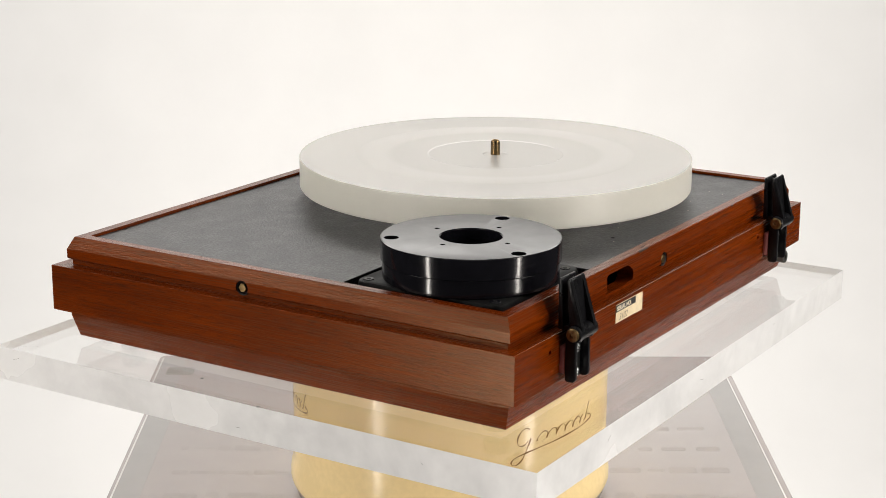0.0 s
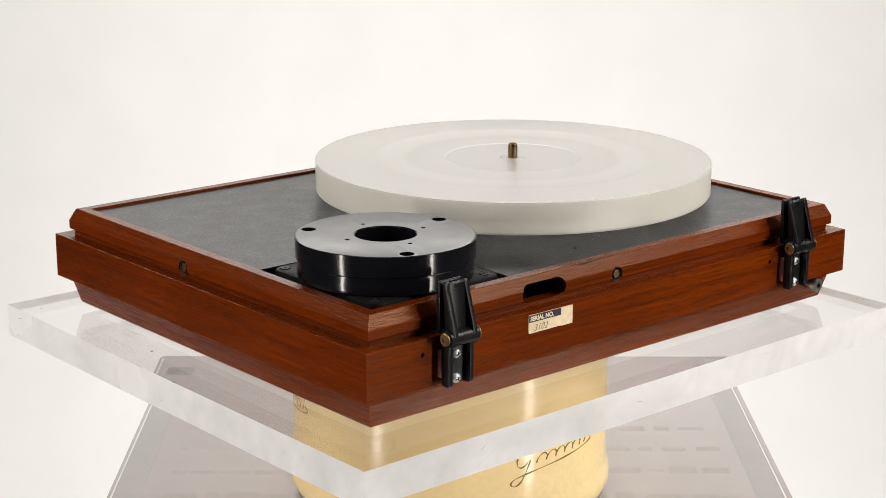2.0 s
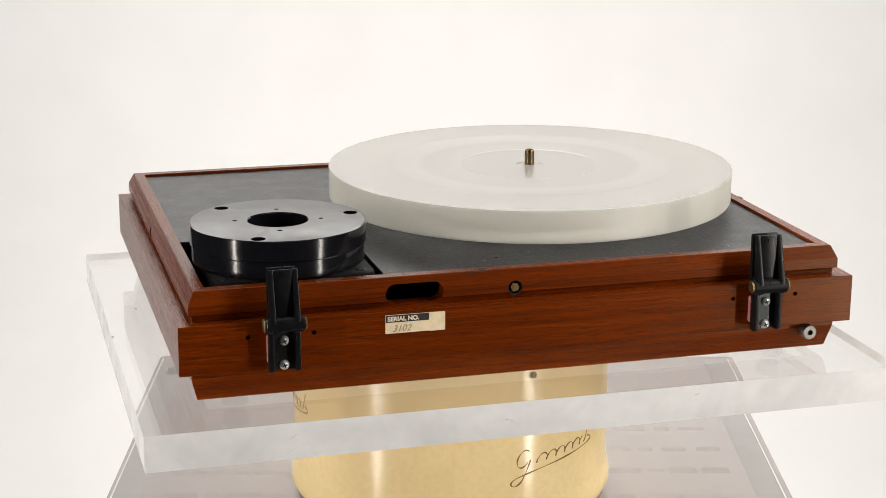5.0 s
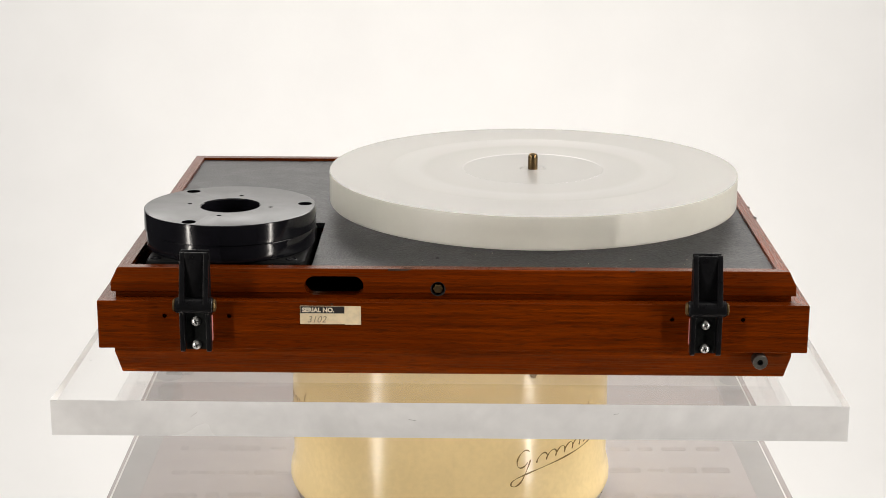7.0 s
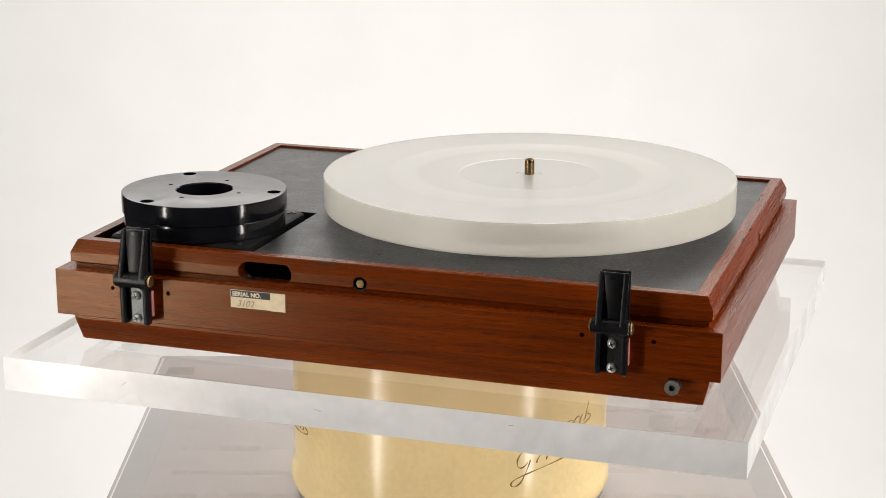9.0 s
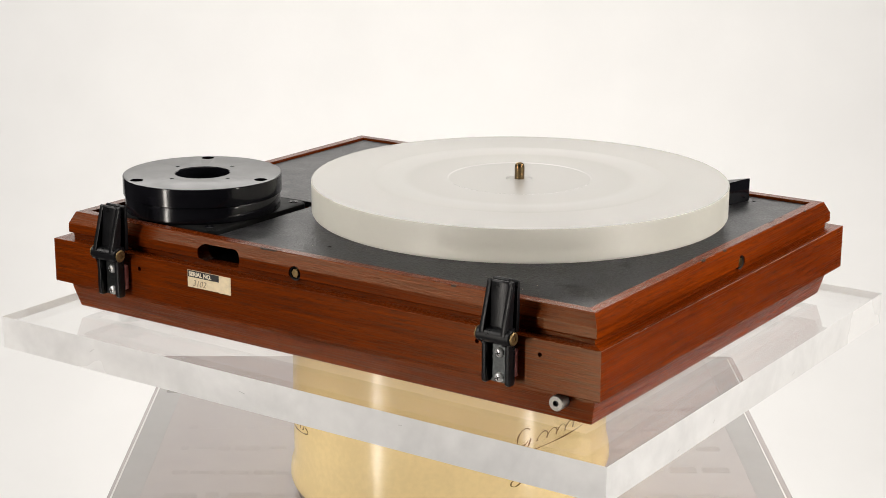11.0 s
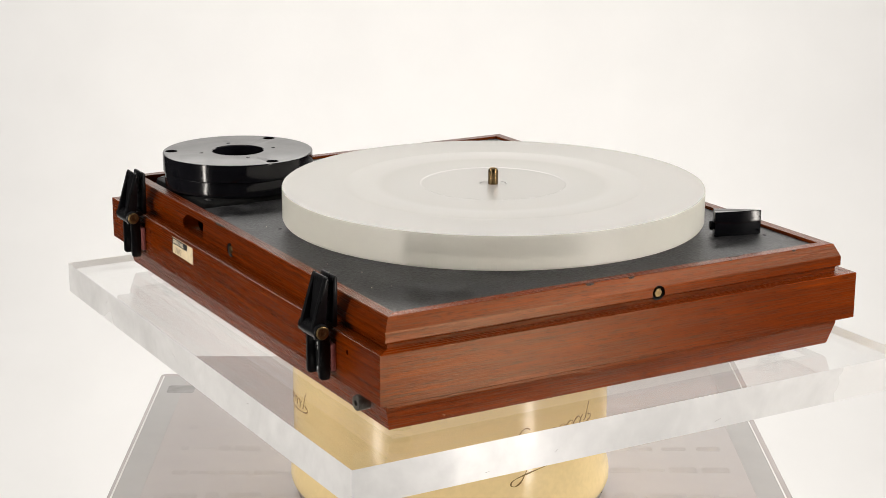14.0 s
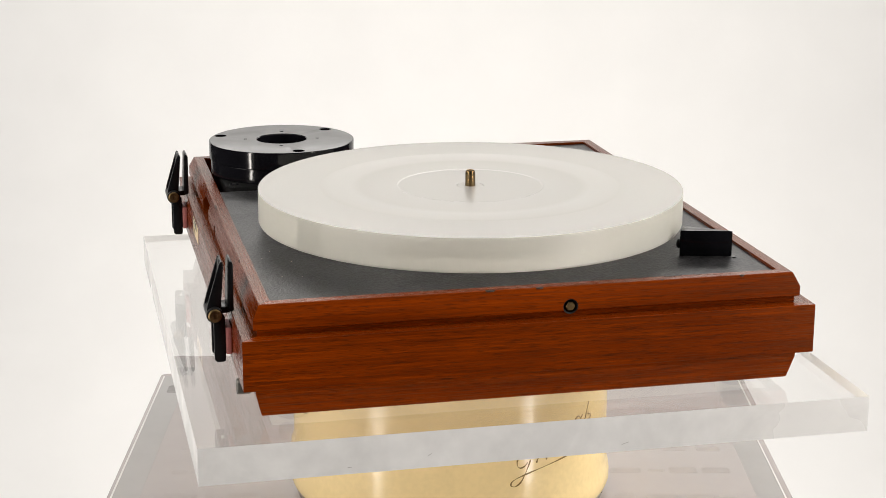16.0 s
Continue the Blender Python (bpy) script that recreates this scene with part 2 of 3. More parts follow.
def rounded(x0, x1, y0, y1, r, n=6):
    """The outline of a rectangle with round corners."""
    out = []
    for cx, cy, a in ((x1 - r, y0 + r, -90), (x1 - r, y1 - r, 0), (x0 + r, y1 - r, 90), (x0 + r, y0 + r, 180)):
        out += [(cx + r * math.cos(radians(a + 90 * k / n)), cy + r * math.sin(radians(a + 90 * k / n))) for k in range(n + 1)]
    return out


# ---- the studio ----
def studio():
    # seamless paper: floor, curve and wall in one sheet, with thickness
    prof = [(0.55, 0.004)]
    prof += [(1.6 + 1.1 * math.sin(radians(a)), 1.104 - 1.1 * math.cos(radians(a))) for a in range(0, 91, 5)]
    prof += [(2.7, 3.05)]
    bm = bmesh.new()
    rows = []
    for y, z in prof:
        rows.append([bm.verts.new((x, y, z)) for x in (-2.05, 2.05)])
    for a, b in zip(rows, rows[1:]):
        bm.faces.new((a[0], a[1], b[1], b[0]))
    sweep = part("backdrop", bm, SEAMLESS, smooth=True)
    mod = sweep.modifiers.new("thickness", "SOLIDIFY")
    mod.thickness, mod.offset = 0.003, -1
    tagged(sweep, "seamless white studio paper curving up behind the table", "backdrop", kind="structure")
    tagged(part("floor", boxed(-2.8, 2.8, -3.2, 2.9, -0.1, 0), DARKROOM), "dark grey painted studio floor", "floor", kind="structure")
    tagged(part("ceiling", boxed(-2.8, 2.8, -3.2, 2.9, 3.1, 3.2), CEIL), "plain painted studio ceiling", "ceiling", kind="structure")
    for name, b in (("wall_north", (-2.8, 2.8, 2.9, 3.0)), ("wall_south", (-2.8, 2.8, -3.3, -3.2)), ("wall_west", (-2.9, -2.8, -3.3, 3.0)), ("wall_east", (2.8, 2.9, -3.3, 3.0))):
        tagged(part(name, boxed(*b, -0.1, 3.2), DARKROOM), "plain dark studio wall", "wall", kind="structure")


def table():
    top = empty("display_table", "square grey display pedestal with a glossy laminate top", "table", TABLE)
    h = 0.2605
    part("tabletop", prism(rounded(-h, h + 0.002, -h, h + 0.006, 0.006), -0.02, 0, 0.0030), STONE, top, "glossy pinkish grey top", True)
    part("pedestal_body", boxed(-h + 0.01, h - 0.01, -h + 0.01, h - 0.01, -TABLE, -0.0201, 0.002), STRIP, top)
    w = 0.026
    for x0, x1, y0, y1 in ((-h + 0.0055, -h + w, -h + 0.004, h - 0.004), (h - w, h - 0.0055, -h + 0.004, h - 0.004)):
        part("edge_strip", boxed(x0, x1, y0, y1, -0.0002, 0.00006), STRIP, top, "paler border strip")
    # thin white strips paint the bevel's highlight along both sides
    for x in (-h + 0.0045, h - 0.0045):
        part("edge_line", boxed(x - 0.0007, x + 0.0007, -h + 0.004, h - 0.004, -0.0002, 0.0003), PALE, top, "pale polished edge line")
    # faint blurred print, worn to plain bars
    rnd = random.Random(5)
    for side in (-1, 1):
        for k in range(6):
            y = -0.110 + 0.047 * k + rnd.uniform(-0.003, 0.003)
            x = side * 0.172 - 0.045
            while x < side * 0.172 + 0.045:
                w = rnd.uniform(0.006, 0.026)
                tall = rnd.uniform(0.0022, 0.0062)
                part("print_bar", prism(rounded(x, x + w, y - tall, y + tall, 0.0020, 3), -0.0003, 0.00003), FADED, top, "faded grey print bar")
                x += w + rnd.uniform(0.002, 0.009)
    part("tape", prism(rounded(-0.2480, -0.2240, 0.2120, 0.2320, 0.003, 3), -0.0002, 0.0001), TAPE, top, "short strip of grey tape")
    top.location.x, top.location.y = -0.0024, -0.014
    top.rotation_euler = (0, 0, radians(0.8))
    return top


def drum():
    d = empty("drum_stand", "cream enamelled metal drum carrying the acrylic sheet", "stand", TABLE)
    d.location.x = -0.0016
    hgt = ZP - TABLE - 0.0238
    r = 0.1226
    t = 0.1198
    prof = [(0, 0.0062), (r - 0.010, 0.0062), (r - 0.0035, 0.0066), (r - 0.001, 0.0082), (r, 0.0110), (r, 0.0155), (r - 0.0005, 0.0195), (r - 0.0018, 0.0240), (t, 0.0285), (t, hgt - 0.0075), (t - 0.0008, hgt - 0.0050), (t - 0.003, hgt - 0.0034), (t - 0.010, hgt - 0.003), (0, hgt - 0.003)]
    part("shell", lathe(prof, steps=160), CREAM, d, "glossy cream enamel shell", True)
    part("foot_ring", lathe([(0, 0), (r - 0.0040, 0), (r - 0.0040, 0.0061), (0, 0.0061)], steps=96), FOOT, d, "grey recessed foot", True)
    part("turning_disc", lathe([(0, hgt - 0.0029), (0.095, hgt - 0.0029), (0.095, hgt - 0.0002), (0, hgt - 0.0002)], steps=96), RUBBER, d, "thin dark turning disc", True)
    # three flowing gold strokes with an underline, evenly spaced round the shell
    for k in range(3):
        gold_stroke(d, t, -120 * k)
    # enamel knocked off the lower lip
    rnd = random.Random(3)
    for a in (-48, -44, -20, 12, 40, 49, 53, 57, 70):
        w, q = rnd.uniform(0.0008, 0.0022), rnd.uniform(0.0004, 0.0008)
        bm = prism([(w * math.cos(k * math.pi / 4) * rnd.uniform(0.7, 1), q * math.sin(k * math.pi / 4) * rnd.uniform(0.7, 1)) for k in range(8)], 0, 0.0004)
        part("chip", moved(bm, Matrix.Rotation(radians(a), 4, "Z") @ Matrix.Translation((0, -r + 0.0008, 0.0083)) @ Matrix.Rotation(radians(118), 4, "X")), CHIP, d, "dark chip in the enamel")
    part("top_hook", moved(lathe([(0, 0), (0.0024, 0), (0.0024, 0.0012), (0.0010, 0.0016), (0, 0.0016)], steps=20),
                           Matrix.Rotation(radians(29), 4, "Z") @ Matrix.Translation((0, -r + 0.0024, hgt - 0.0120)) @ Matrix.Rotation(radians(90), 4, "X")), GOLD, d, "small gold stud", True)
    return d


def ribbon(points, r, width, lift=0.0003):
    """A thin raised stroke on a cylinder of radius r through (angle, height) points; width may taper."""
    bm = bmesh.new()
    n = len(points)
    rows = []
    for i, (a, z) in enumerate(points):
        a0, z0 = points[max(i - 1, 0)]
        a1, z1 = points[min(i + 1, n - 1)]
        du, dz = (a1 - a0) * r, z1 - z0
        ln = math.hypot(du, dz) or 1
        w = width * (0.65 + 0.35 * math.sin(i * 0.37)) / 2
        pair = []
        for s in (-1, 1):
            aa, zz = a - s * dz / ln * w / r, z + s * du / ln * w
            for rr in (r - 0.0002, r + lift):
                pair.append(bm.verts.new((rr * math.sin(aa), -rr * math.cos(aa), zz)))
        rows.append(pair)
    for p, q in zip(rows, rows[1:]):
        for i, j in ((0, 1), (1, 3), (3, 2), (2, 0)):
            bm.faces.new((p[i], p[j], q[j], q[i]))
    bm.faces.new((rows[0][0], rows[0][1], rows[0][3], rows[0][2]))
    bm.faces.new((rows[-1][0], rows[-1][2], rows[-1][3], rows[-1][1]))
    return bm


def glide(points, steps=9):
    """A smooth run through a few (angle, height) points."""
    p = [points[0], *points, points[-1]]
    out = []
    for k in range(len(p) - 3):
        for i in range(steps):
            s = i / steps
            out.append(tuple(0.5 * (2 * b + (c - a) * s + (2 * a - 5 * b + 4 * c - d) * s * s + (3 * b - a - 3 * c + d) * s ** 3) for a, b, c, d in zip(*p[k:k + 4])))
    return out + [points[-1]]


def gold_stroke(parent, r, turn):
    """A flowing flourish: an open slanting oval with a looped tail, a run of small loops, a tall end stroke and an underline."""
    def on(points):
        return [(radians(a + turn), z) for a, z in points]

    oval = [(26.0 + 2.3 * math.cos(radians(50 + 6 * i)) + 0.9 * math.sin(radians(50 + 6 * i)), 0.0608 + 0.0064 * math.sin(radians(50 + 6 * i))) for i in range(48)]
    part("gold_oval", ribbon(on(oval), r, 0.0011), GOLD, parent, "dull gold slanting oval")
    tail = glide(((28.7, 0.0594), (27.6, 0.0535), (25.4, 0.0445), (23.0, 0.0409), (21.3, 0.0424), (22.4, 0.0458), (26.8, 0.0488), (33.7, 0.0516), (44.0, 0.0545), (53.0, 0.0568), (58.4, 0.0590), (59.0, 0.0615), (57.0, 0.0630)))
    part("gold_underline", ribbon(on(tail), r, 0.0011), GOLD, parent, "dull gold sweeping underline")
    loops = []
    for i in range(170):
        s = i / 169
        th = 2 * math.pi * 5.5 * s + 2.4
        v = 0.0029 * math.cos(th)
        loops.append((31.2 + 22.6 * s + 0.85 * math.sin(th) + 170 * v, 0.0592 + 0.0034 * s + v))
    part("gold_loops", ribbon(on(loops), r, 0.0010), GOLD, parent, "dull gold flowing stroke")
    rise = glide(((54.2, 0.0600), (55.2, 0.0610), (56.4, 0.0665), (57.5, 0.0722)), 6)
    part("gold_ascender", ribbon(on(rise), r, 0.0009), GOLD, parent)


# ---- the acrylic sheet ----
def sheet():
    bm = prism(((-0.256, -0.2155), (0.2548, -0.2155), (0.2548, 0.2175), (-0.256, 0.2175)), -0.0238, 0)
    for f in bm.faces:
        f.normal_update()
        f.material_index = 0 if abs(f.normal.z) > 0.9 else 1
    ob = part("acrylic_sheet", bm, (ACRYLIC, EDGE))
    ob.location = (0, 0, ZP)
    ob.visible_shadow = False
    # specks on the faces and short scratches on the sawn edges
    rnd = random.Random(11)
    for k in range(12):
        side = k % 4
        a = rnd.uniform(-0.2, 0.2)
        x, y = ((a, 0.2175), (-0.256, a), (0.2548, a), (a, -0.2155))[side]
        e = 0.00005
        w = rnd.uniform(0.0010, 0.0028)
        bm = boxed(-w, w, -e, e, -0.00012, 0.00012)
        bm.transform(Matrix.Translation((x, y, rnd.uniform(-0.020, -0.004))) @ Matrix.Rotation(radians(90 if side in (1, 2) else 0), 4, "Z") @ Matrix.Rotation(radians(rnd.uniform(-40, 40)), 4, "Y"))
        part("scratch", bm, SCUFF, ob, "short grey scratch")
    for k in range(14):
        x, y = rnd.uniform(-0.25, 0.25), rnd.choice((-1, 1)) * rnd.uniform(0.188, 0.212)
        if k % 3 == 0:
            x, y = rnd.choice((-1, 1)) * rnd.uniform(0.235, 0.25), rnd.uniform(-0.2, 0.2)
        r = rnd.uniform(0.0004, 0.0009)
        part("speck", lathe([(0, 0), (r, 0), (r * 0.7, 0.0002), (0, 0.0002)], x, y, 7), SCUFF, ob, "tiny dark speck")
    for x, y, z in ((-0.2324, 0.0518, 0.0), (-0.2555, -0.0130, 0.0)):
        part("speck", lathe([(0, z), (0.0011, z), (0.0008, z + 0.0003), (0, z + 0.0003)], x, y, 8), INK, ob, "tiny black speck")
    return tagged(ob, "thick clear acrylic sheet with sawn edges on the drum", "acrylic sheet")


# ---- the record player ----
XA, XB, YF, YB = -0.2295, 0.2319, -0.1847, 0.1866
PROFILE = ((0.0195, 0.0767), (0.0122, 0.0767), (0.0117, 0.0764), (0.0080, 0.0685), (0.0078, 0.0678), (0.0078, 0.0618), (0.0082, 0.0614), (0.0102, 0.0606), (0.0104, 0.0600),
           (0.0104, 0.0574), (0.0004, 0.0574), (0.0001, 0.0573), (0, 0.0570), (0, 0.0257), (0.0002, 0.0252), (0.0008, 0.0250), (0.0080, 0.0249), (0.0084, 0.0245),
           (0.0085, 0.0203), (0.0086, 0.0198), (0.0122, 0.0054), (0.0128, 0.0047), (0.0195, 0.0047))


def corner(which, d):
    return (XA + d if which in "AD" else XB - d, YF + d if which in "AB" else YB - d)


def board(name, a, b, mat, parent):
    """One mitred board of the plinth, between two of its corners."""
    bm = bmesh.new()
    ends = [[bm.verts.new((*corner(k, d), z)) for d, z in PROFILE] for k in (a, b)]
    n = len(PROFILE)
    for k in range(n):
        j = (k + 1) % n
        bm.faces.new((ends[0][k], ends[0][j], ends[1][j], ends[1][k]))
    for e in ends:
        bm.faces.new(e)
    return part(name, bm, mat, parent)


def stadium(x0, x1, z0, z1, y0, y1):
    """A slot with round ends along x, cut along y."""
    r = (z1 - z0) / 2
    bm = prism(rounded(x0, x1, z0, z1, r * 0.98, 8), -y1, -y0)
    return moved(bm, Matrix.Rotation(radians(90), 4, "X"))


def across(bm):
    """Turns an outline drawn in (y, z) and raised along x into place."""
    return moved(bm, Matrix(((0, 0, 1, 0), (1, 0, 0, 0), (0, 1, 0, 0), (0, 0, 0, 1))))


def hinge(name, x, parent):
    """A sprung lid clip: channel with two screws, pad, pivot with brass pin, gusseted arm and rear blade. Outward is -y."""
    h = part(name, boxed(-0.0068, 0.0068, -0.0062, -0.0042, 0.0266, 0.0545, 0.0003), PLATEMETAL, parent, "black lid hinge clip screwed to the plinth")
    h.location = (x, YF, 0)
    for s in (-1, 1):
        a, b = sorted((s * 0.0069, s * 0.0100))
        side = prism(((-0.0042, 0.0275), (-0.0052, 0.0263), (-0.0100, 0.0263), (-0.0114, 0.0278), (-0.0114, 0.0540), (-0.0130, 0.0600), (-0.0080, 0.0615), (-0.0042, 0.0560)), a, b, 0.0005)
        part("channel_wall", across(side), PLASTIC, h, smooth=True)
        gus = prism(((-0.0068, 0.0905), (-0.0060, 0.0920), (-0.0048, 0.0918), (-0.0042, 0.0900), (-0.0070, 0.0560), (-0.0135, 0.0525), (-0.0156, 0.0595), (-0.0150, 0.0635)), *sorted((s * 0.0060, s * 0.0094)), 0.0005)
        part("gusset", across(gus), PLASTIC, h, smooth=True)
        pin = lathe([(0, 0.0121), (0.0040, 0.0121), (0.0043, 0.0125), (0.0043, 0.0131), (0.0036, 0.0137), (0.0016, 0.0137), (0.0013, 0.0129), (0, 0.0129)], steps=28, axis="x")
        part("pivot_pin", moved(pin, Matrix.Translation((0, -0.0107, 0.0580)) @ Matrix.Rotation(0 if s > 0 else math.pi, 4, "Z")), BRASS, h, "dull brass pivot pin", True)
    web = prism(((-0.0067, 0.0905), (-0.0060, 0.0917), (-0.0050, 0.0917), (-0.0044, 0.0905), (-0.0080, 0.0570), (-0.0112, 0.0570)), -0.0061, 0.0061, 0.0003)
    part("arm_web", across(web), PLASTIC, h, smooth=True)
    rear = prism(((-0.0010, 0.0905), (-0.0003, 0.0919), (0.0010, 0.0919), (0.0018, 0.0900), (0.0016, 0.0600), (0.0004, 0.0588), (-0.0022, 0.0600)), -0.0092, 0.0092, 0.0005)
    part("rear_blade", across(rear), PLASTIC, h, smooth=True)
    part("bridge", boxed(-0.0085, 0.0085, -0.0075, -0.0008, 0.0582, 0.0622, 0.0006), PLASTIC, h, smooth=True)
    part("pad", boxed(-0.0102, 0.0102, -0.0041, -0.0001, 0.0310, 0.0490, 0.0010), PAD, h, "pink rubber backing pad", True)
    barrel = lathe([(0, -0.0121), (0.0046, -0.0121), (0.0052, -0.0114), (0.0052, 0.0114), (0.0046, 0.0121), (0, 0.0121)], steps=28, axis="x")
    part("pivot_barrel", moved(barrel, Matrix.Translation((0, -0.0107, 0.0580))), PLASTIC, h, smooth=True)
    for z in (0.0300, 0.0459):
        screw(h, 0, -0.0062, z)
    return h


def screw(parent, x, y, z):
    """A round-headed cross-slot screw facing -y."""
    head = lathe([(0, 0.0024), (0.0012, 0.0023), (0.0023, 0.0018), (0.0031, 0.0008), (0.0033, 0), (0, 0)], steps=24)
    head.transform(Matrix.Translation((x, y, z)) @ Matrix.Rotation(radians(90), 4, "X"))
    s = part("screw", head, STEEL, parent, "bright cross-head screw", True)
    # raised near-black bars paint the shade of the cross slot
    for a in (20, 110):
        slot = moved(boxed(-0.0016, 0.0016, -0.00035, 0.00035, 0.0019, 0.00255), Matrix.Translation((x, y, z)) @ Matrix.Rotation(radians(90), 4, "X") @ Matrix.Rotation(radians(a), 4, "Z"))
        part("slot", slot, HOLE, s)


def text_part(name, words, size, x, y, z, mat, parent, bold=0.0, slant=0.0):
    """Built-in font lettering standing on the front board, as a mesh."""
    cu = bpy.data.curves.new(name, "FONT")
    cu.body, cu.size, cu.extrude, cu.offset = words, size, 0.00005, bold
    cu.shear = slant
    tmp = new(name, cu)
    bpy.context.view_layer.update()
    me = bpy.data.meshes.new_from_object(tmp.evaluated_get(bpy.context.evaluated_depsgraph_get()))
    bpy.data.objects.remove(tmp)
    me.transform(Matrix.Translation((x, y, z)) @ Matrix.Rotation(radians(90), 4, "X"))
    me.materials.clear()
    me.materials.append(mat)
    ob = new(name, me)
    ob.parent = parent
    return ob


def bolt(x, y, z, angle, parent):
    """A brass hexagon bolt in a bore coloured dark as shade; angle turns it about z from facing -y."""
    turn = Matrix.Translation((x, y, z)) @ Matrix.Rotation(radians(angle), 4, "Z") @ Matrix.Rotation(radians(90), 4, "X")
    b = part("bolt", moved(lathe([(0, -0.0052), (0.0049, -0.0052), (0.0049, -0.0046), (0, -0.0046)], steps=32), turn), HOLE, parent, "brass bolt sunk in a dark bore", True)
    hexa = lathe([(0, -0.0046), (0.0030, -0.0046), (0.0032, -0.0042), (0.0032, -0.0009), (0.0028, -0.0005), (0, -0.0004)], steps=6)
    part("bolt_head", moved(hexa, turn), BRASS, b, "dull brass hexagon head")
    # sleeve added to paint the ring of shade round the head
    sleeve = lathe([(0.0042, -0.0050), (0.0042, -0.0014), (0.0049, -0.0006), (0.0049, -0.0050), (0.0042, -0.0050)], steps=32)
    part("bore_shade_ring", moved(sleeve, turn), HOLE, b, smooth=True)


def record_player():
    rp = empty("record_player", "mahogany record player plinth with grey vinyl deck, no tonearm", "record player")
    front = board("front_board", "A", "B", WOOD_X, rp)
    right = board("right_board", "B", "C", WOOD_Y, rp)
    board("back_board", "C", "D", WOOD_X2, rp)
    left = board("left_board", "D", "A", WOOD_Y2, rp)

    def bore(x, y, z, r, axis):
        bm = lathe([(0, -0.0053), (r, -0.0053), (r, 0.0053), (0, 0.0053)], steps=32, axis=axis)
        return moved(bm, Matrix.Translation((x, y, z)))

    cut(front, [stadium(-0.0953, -0.0567, 0.0592, 0.0722, -0.20, -0.14), bore(-0.0083, -0.1769, 0.0644, 0.0050, "y")]
        + [bore(x, YF, 0.0475, 0.0015, "y") for x in (-0.1858, -0.1439, 0.1435, 0.1893)])
    cut(right, [bore(0.2241, 0.0237, 0.0640, 0.0050, "x")])
    cut(left, [bore(-0.2217, 0.0247, 0.0640, 0.0050, "x")])
    bolt(-0.0083, -0.1769, 0.0644, 0, rp)
    bolt(0.2241, 0.0237, 0.0640, 90, rp)
    bolt(-0.2217, 0.0247, 0.0640, -90, rp)

    # deck, with the opening for the arm mount in its corner
    x0, x1, y0, y1 = -0.2100, 0.2124, -0.1652, 0.1671
    cx, cy = -0.0920, -0.0436
    deck = part("deck_panel", prism(((cx, y0), (x1, y0), (x1, y1), (x0, y1), (x0, cy), (cx, cy)), 0.0705, 0.0746, 0.0003), DECK, rp, "dark grey grained vinyl deck")
    cut(deck, [lathe([(0, 0.06), (0.0016, 0.06), (0.0016, 0.08), (0, 0.08)], x, y, 20) for x, y in ((-0.0093, -0.1373), (0.1724, 0.1536))])
    part("bottom_panel", boxed(x0, x1, y0, y1, 0.0066, 0.0110), UNDER, rp, "pale bottom panel")
    # near-black sheet added so the plinth's inside reads as shaded
    part("cavity_shade", boxed(x0 + 0.001, x1 - 0.001, y0 + 0.001, y1 - 0.001, 0.0112, 0.0125), HOLE, rp)
    for x in (-0.19, 0.19):
        for y in (-0.15, 0.15):
            part("foot", lathe([(0, 0), (0.0075, 0), (0.0085, 0.001), (0.0085, 0.0068), (0, 0.0068)], x, y, 32), RUBBER, rp, "small dark rubber foot", True)

    # arm mount: flange in the opening, stacked round collar
    mx, my = -0.1517, -0.1073
    mount = part("arm_mount", prism(rounded(-0.2025, -0.0965, -0.1590, -0.0505, 0.008), 0.0600, 0.0770, 0.0022), MATT, rp, "black tonearm mount let into the deck", True)
    low = [(0.0195, 0.0770), (0.0566, 0.0770), (0.0572, 0.0776), (0.0572, 0.0882), (0.0568, 0.0888), (0.0195, 0.0888), (0.0195, 0.0770)]
    part("lower_collar", lathe(low, mx, my, 128), BLACK, mount, "gloss black lower ring", True)
    up = [(0.0199, 0.0889), (0.0574, 0.0889), (0.0584, 0.0895), (0.0584, 0.1017), (0.0582, 0.1024), (0.0575, 0.1027), (0.0206, 0.1027), (0.0199, 0.1020), (0.0199, 0.0889)]
    bm = lathe(up, mx, my, 128)
    for f in bm.faces:
        f.normal_update()
        f.material_index = 1 if abs(f.normal.z) > 0.95 else 0
    collar = part("upper_collar", bm, (BLACK, SATIN), mount, "black ring with a satin top and bored holes", True)
    bores = [((-0.1729, -0.1544), 0.0048), ((-0.1829, -0.0666), 0.0048), ((-0.1010, -0.1008), 0.0048)]
    bores += [((-0.1474, -0.0788), 0.0016), ((-0.1234, -0.1114), 0.0016), ((-0.1554, -0.1363), 0.0016), ((-0.1799, -0.1034), 0.0016)]
    cut(collar, [lathe([(0, 0.094), (r, 0.094), (r, 0.11), (0, 0.11)], x, y, 28) for (x, y), r in bores])
    part("bore_floor", lathe([(0, 0.0771), (0.0194, 0.0771), (0.0194, 0.0775), (0, 0.0775)], mx, my, 48), HOLE, mount)
    for x, y in ((-0.1060, -0.0580), (-0.1960, -0.0580), (-0.1060, -0.1515), (-0.1960, -0.1515)):
        sc = part("mount_screw", lathe([(0, 0.0775), (0.0032, 0.0775), (0.0036, 0.0772), (0.0036, 0.0769), (0, 0.0769)], x, y, 24), BLACK, mount, "black countersunk screw", True)
        part("socket", lathe([(0, 0.07755), (0.0014, 0.07755), (0.0014, 0.0777), (0, 0.0777)], x, y, 6), HOLE, sc)

